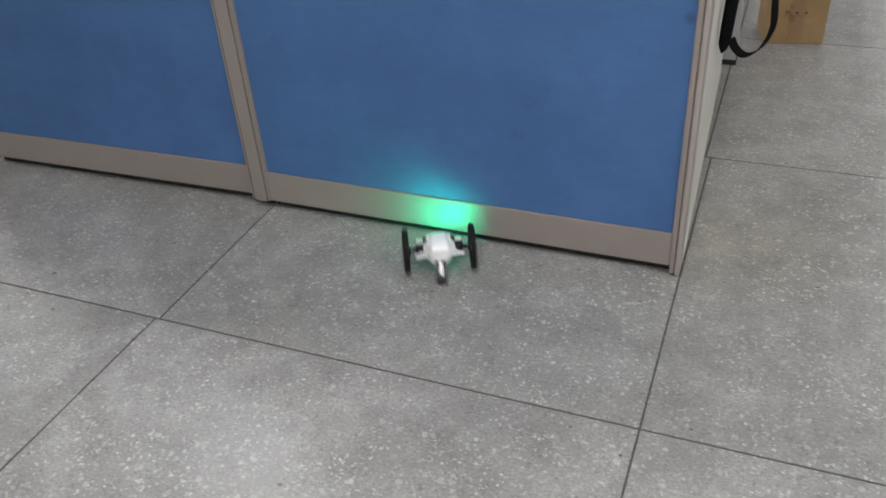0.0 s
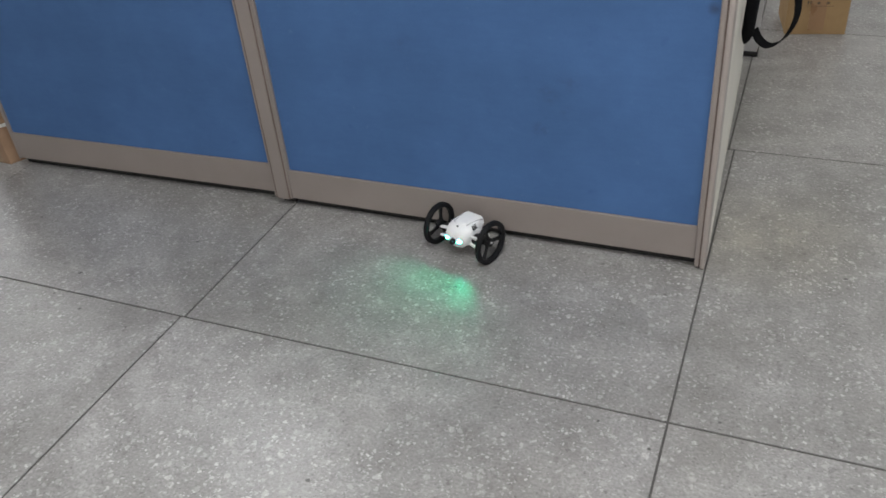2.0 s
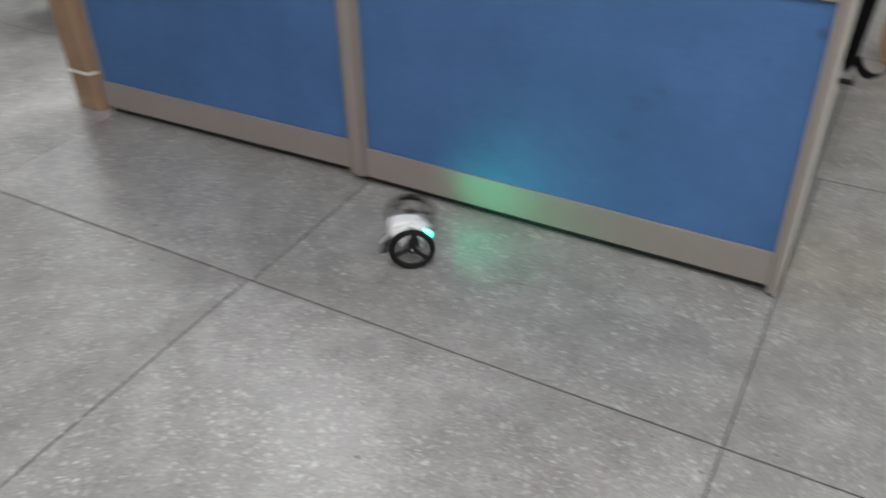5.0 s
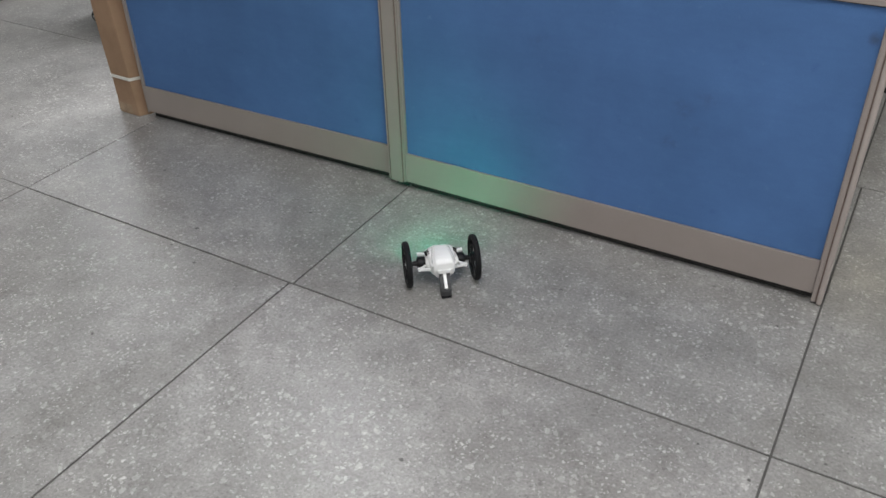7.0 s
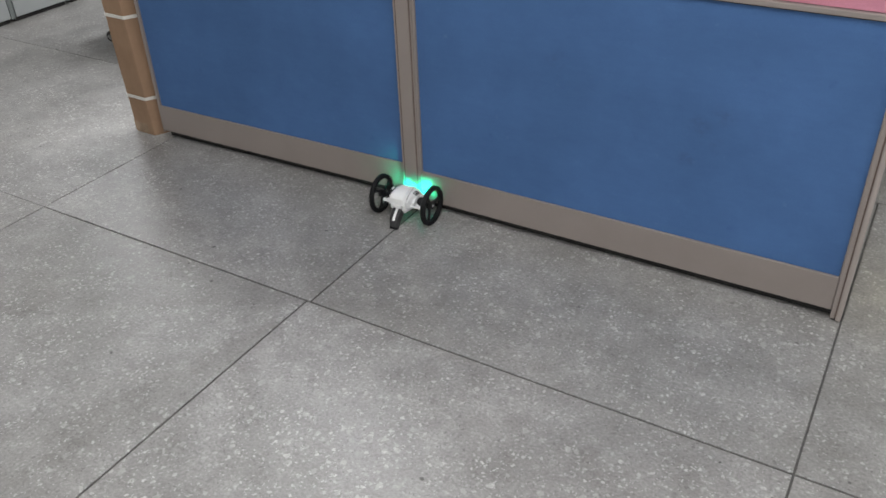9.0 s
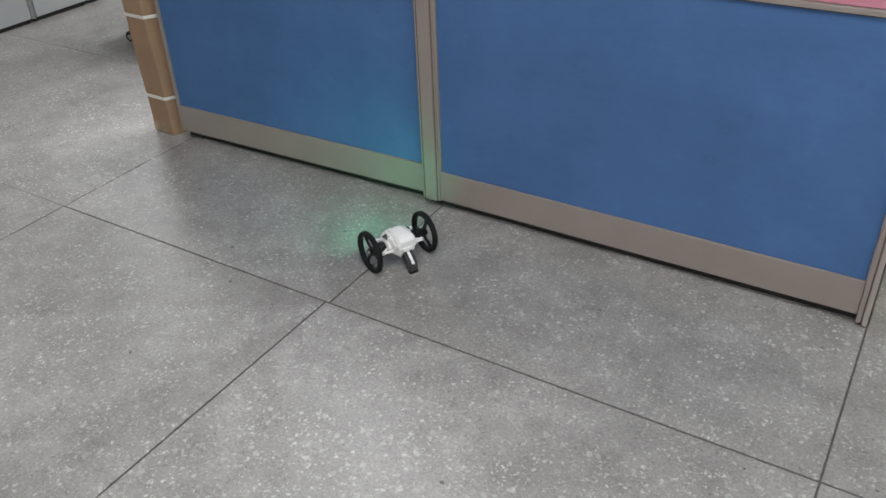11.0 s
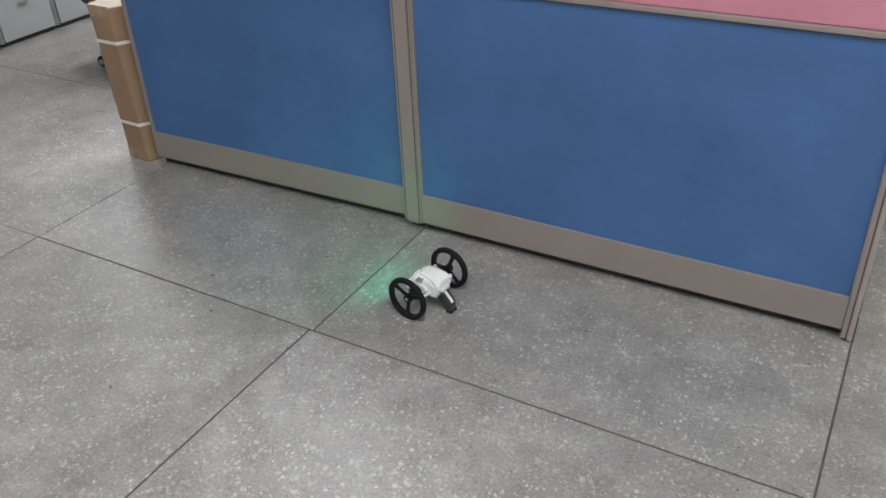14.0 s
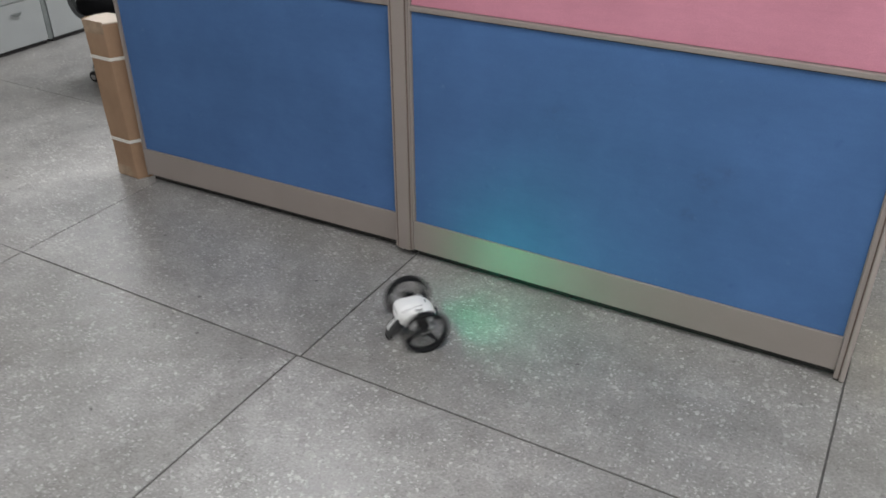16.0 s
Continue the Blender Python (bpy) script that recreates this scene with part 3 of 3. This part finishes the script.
        part("axle", rod(bmesh.new(), (s * 0.05, 0, 0.05), (s * 0.071, 0, 0.05), 0.0045, 0.0035, 12), M_BLACK_PLASTIC, r)
    part("nose_camera", rod(bmesh.new(), (0, 0.031, 0.0510), (0, 0.0458, 0.0490), 0.0070, 0.0062, 20), M_BLACK_PLASTIC, body, "black camera lens between the eyes")
    part("chin", loft([superring(*s) for s in ((0.033, 0.010, 0.032, 0.042, 2.5), (0.025, 0.017, 0.027, 0.04, 2.6), (0.0, 0.019, 0.025, 0.036, 3), (-0.03, 0.016, 0.028, 0.04, 3))]), M_SHELL, body, smooth=True)
    part("power_button", rod(bmesh.new(), (0, 0.0195, 0.0745), (0, 0.0205, 0.0795), 0.0022, 0.0022, 12), M_CAB_GREY, body, "small grey button")
    # jumping foot behind the body
    tail = part("tail_foot", loft([[(hw * x, y, z + (hz if up > 0 else -hz)) for x, up in ((-1, -1), (1, -1), (1, 1), (-1, 1))] for y, hw, z, hz in ((-0.034, 0.0110, 0.040, 0.011), (-0.046, 0.0118, 0.031, 0.012), (-0.058, 0.0115, 0.0195, 0.012), (-0.064, 0.0110, 0.0130, 0.010), (-0.0670, 0.0075, 0.010, 0.007))]), M_FOOT, r, "dark grey spring foot")
    part("foot_stripe", ribbon([(0, -0.041, 0.0470), (0, -0.047, 0.0425), (0, -0.058, 0.0322), (0, -0.0645, 0.0236)], 0.0032, 0.0012, (1, 0, 0)), M_SHELL, tail, "white stripe")
    part("foot_pad", box(-0.0108, 0.0108, -0.0680, -0.0550, 0.0, 0.0065, 0.002), M_TYRE, tail, "rubber pad")
    wheels = []
    for s in (-1, 1):
        rim = ring_of([(-0.0035, 0.0385), (0.0035, 0.0385), (0.0045, 0.0412), (-0.0045, 0.0412)], 44)
        w = part("wheel", rim, M_BLACK_PLASTIC, r, "black three-spoked wheel")
        w.matrix_basis = pose(s * TRACK, 0, WHEEL_R)
        part("hub", rod(bmesh.new(), (-s * 0.010, 0, 0), (s * 0.003, 0, 0), 0.0105, 0.009, 20), M_BLACK_PLASTIC, w)
        for k in range(3):
            a = 2 * math.pi * k / 3 + 0.5
            c, n = math.cos(a), math.sin(a)
            rings = []
            for u, x, half in ((0.006, -0.004, 0.0065), (0.012, -0.0035, 0.0050), (0.022, -0.002, 0.0040), (0.033, -0.0005, 0.0050), (0.0392, 0.0, 0.0075)):
                rings.append([(s * (x + d), u * c - q * half * n, u * n + q * half * c) for d, q in ((-0.0022, -1), (-0.0022, 1), (0.0008, 1), (0.0022, 0.4), (0.0022, -0.4), (0.0008, -1))])
            part("spoke", loft(rings), M_BLACK_PLASTIC, w)
        part("tyre", ring_of([(-0.0050, 0.0402), (0.0050, 0.0402), (0.0060, 0.0425), (0.0060, 0.0475), (0.0040, 0.0495), (0.0, 0.0499), (-0.0040, 0.0495), (-0.0060, 0.0475), (-0.0060, 0.0425)], 56), M_TYRE, w, "matt black rubber tyre", True)
        part("hub_cap", rod(bmesh.new(), (s * 0.003, 0, 0), (s * 0.0042, 0, 0), 0.0032, 0.0025, 12), M_GREY, w, "small grey hub screw")
        wheels.append((s, w))
    return r, wheels


# ---- floor tiles ----
XJ = [X0, -4.88, -3.88, -2.88, -0.885, 0.0, 1.0, 2.0, 3.0, 4.0, X1]
YJ = [Y0, -4.0, -3.0, -2.0, -1.0, 0.0, 1.0, 1.87, 2.87, 3.87, 4.87, Y1]
JOINT = 0.0022


def floor():
    bed = tagged(part("floor", box(X0 - 0.15, X1 + 0.15, Y0 - 0.15, Y1 + 0.15, -0.14, -0.0022), M_JOINT), "grey terrazzo floor with dark joints between large tiles", "floor", kind="structure")
    for low, high in zip(YJ, YJ[1:]):
        for x0, x1 in zip(XJ, XJ[1:]):
            y0, y1 = low, high
            if x1 < -0.8:
                y0, y1 = y0 - 0.18 * (y0 == 1.0), y1 - 0.18 * (y1 == 1.0)
            if y0 >= 0.8:
                x0, x1 = x0 - 0.014 * (x0 > X0), x1 - 0.014 * (x1 < X1)
            if y1 <= 1.0:
                x0, x1 = (x - (0.013 if y1 <= 0 else 0.004) * (x == 0.0) for x in (x0, x1))
            g = JOINT if x1 > -0.8 else 0.0008
            part("tile", box(x0 + g, x1 - g, y0 + g, y1 - g, -0.0021, 0.0, 0.0009), M_FLOOR, bed)


# ---- what moves ----
def dense(keys, most=70):
    rows = []
    for a, b in zip(keys, keys[1:]):
        n = max(1, math.ceil(abs(b[3] - a[3]) / most))
        rows += [tuple(p + (q - p) * k / n for p, q in zip(a, b)) for k in range(n)]
    return rows + [keys[-1]]


def motions():
    keys = [
        (0.0, 0.499, 0.343, 25), (0.1, 0.455, 0.392, 7), (0.2, 0.432, 0.394, 18), (0.3, 0.427, 0.394, 15), (0.4, 0.430, 0.398, 3), (0.5, 0.428, 0.398, 4), (0.6, 0.429, 0.387, 18), (0.7, 0.425, 0.364, 42),
        (0.8, 0.404, 0.336, 100), (0.9, 0.403, 0.322, 195), (1.0, 0.385, 0.326, 361), (1.1, 0.382, 0.317, 474), (1.2, 0.382, 0.316, 650), (1.3, 0.374, 0.310, 739), (1.4, 0.384, 0.303, 814), (1.5, 0.409, 0.312, 842),
        (1.6, 0.452, 0.350, 858), (1.7, 0.479, 0.377, 866), (1.8, 0.494, 0.388, 880), (1.9, 0.490, 0.387, 883), (2.0, 0.487, 0.386, 882.5), (3.0, 0.486, 0.387, 882.5), (3.1, 0.482, 0.381, 870), (3.2, 0.466, 0.359, 841),
        (3.3, 0.461, 0.351, 834), (3.5, 0.459, 0.353, 832.5), (4.0, 0.455, 0.351, 834), (4.2, 0.435, 0.337, 836), (4.4, 0.392, 0.317, 841), (4.5, 0.360, 0.304, 844), (4.6, 0.323, 0.288, 844), (4.7, 0.282, 0.274, 842),
        (4.8, 0.228, 0.256, 769), (4.9, 0.222, 0.256, 727), (5.0, 0.244, 0.260, 662), (5.1, 0.271, 0.272, 632), (5.2, 0.300, 0.260, 602), (5.4, 0.335, 0.232, 560), (5.7, 0.345, 0.200, 500), (6.2, 0.328, 0.176, 432),
        (6.8, 0.283, 0.166, 403), (7.3, 0.265, 0.165, 397), (7.5, 0.271, 0.157, 396), (7.7, 0.268, 0.163, 396), (8.0, 0.262, 0.168, 397), (8.1, 0.254, 0.175, 399), (8.3, 0.212, 0.222, 407), (8.4, 0.178, 0.258, 408), (8.5, 0.148, 0.291, 408),
        (8.6, 0.095, 0.338, 409), (8.7, 0.051, 0.368, 409), (8.8, 0.013, 0.374, 394), (8.9, -0.003, 0.380, 382), (9.0, -0.009, 0.400, 362), (9.1, -0.003, 0.402, 359), (9.2, 0.006, 0.402, 357), (9.6, 0.010, 0.392, 357),
        (10.2, 0.020, 0.32, 372), (10.8, 0.034, 0.235, 412), (11.2, 0.038, 0.196, 431), (11.3, 0.038, 0.194, 430), (11.4, 0.044, 0.193, 395), (11.5, 0.053, 0.191, 354), (11.6, 0.070, 0.197, 312), (11.7, 0.088, 0.208, 304),
        (11.8, 0.120, 0.227, 299), (11.9, 0.140, 0.243, 297), (12.0, 0.151, 0.258, 298), (12.1, 0.155, 0.260, 299.5), (12.4, 0.150, 0.258, 299.5), (12.5, 0.152, 0.250, 262), (12.6, 0.147, 0.229, 215), (12.8, 0.160, 0.200, 199),
        (13.0, 0.169, 0.198, 198), (13.5, 0.171, 0.199, 199), (13.6, 0.170, 0.206, 199), (13.7, 0.164, 0.211, 180), (13.8, 0.152, 0.210, 104), (14.0, 0.167, 0.202, 81), (14.5, 0.168, 0.201, 80.5), (15.0, 0.170, 0.200, 80),
        (15.2, 0.174, 0.200, 81), (15.3, 0.181, 0.184, 108), (15.4, 0.182, 0.179, 236), (15.5, 0.172, 0.186, 346), (15.6, 0.167, 0.180, 510), (15.7, 0.170, 0.184, 623), (15.8, 0.163, 0.179, 798), (16.0, 0.165, 0.191, 1037),
    ]
    walk(bot, [(t, pose(x, y, 0, 0, 0, a)) for t, x, y, a in dense(keys)])
    # wheels roll with the ground that they cover
    fine = []
    for a, b in zip(keys, keys[1:]):
        n = max(1, round((b[0] - a[0]) * FPS)) if math.hypot(b[1] - a[1], b[2] - a[2]) > 0.004 or abs(b[3] - a[3]) > 2.5 else 1
        fine += [tuple(p + (q - p) * k / n for p, q in zip(a, b)) for k in range(n)]
    fine.append(keys[-1])
    for s, w in wheels:
        turn, rows = 0.0, [(0.0, pose(s * TRACK, 0, WHEEL_R))]
        for a, b in zip(fine, fine[1:]):
            h = radians((a[3] + b[3]) / 2)
            ahead = (b[1] - a[1]) * -math.sin(h) + (b[2] - a[2]) * math.cos(h) + s * TRACK * radians(b[3] - a[3])
            turn -= max(-88, min(88, math.degrees(ahead / WHEEL_R)))
            rows.append((b[0], pose(s * TRACK, 0, WHEEL_R, turn, 0, 0)))
        walk(w, rows)


room()
fixtures()
partitions()
long_carton()
carton_box()
hanging_bag()
cabinets()
worktop()
office_chair()
bot, wheels = robot()
floor()
motions()
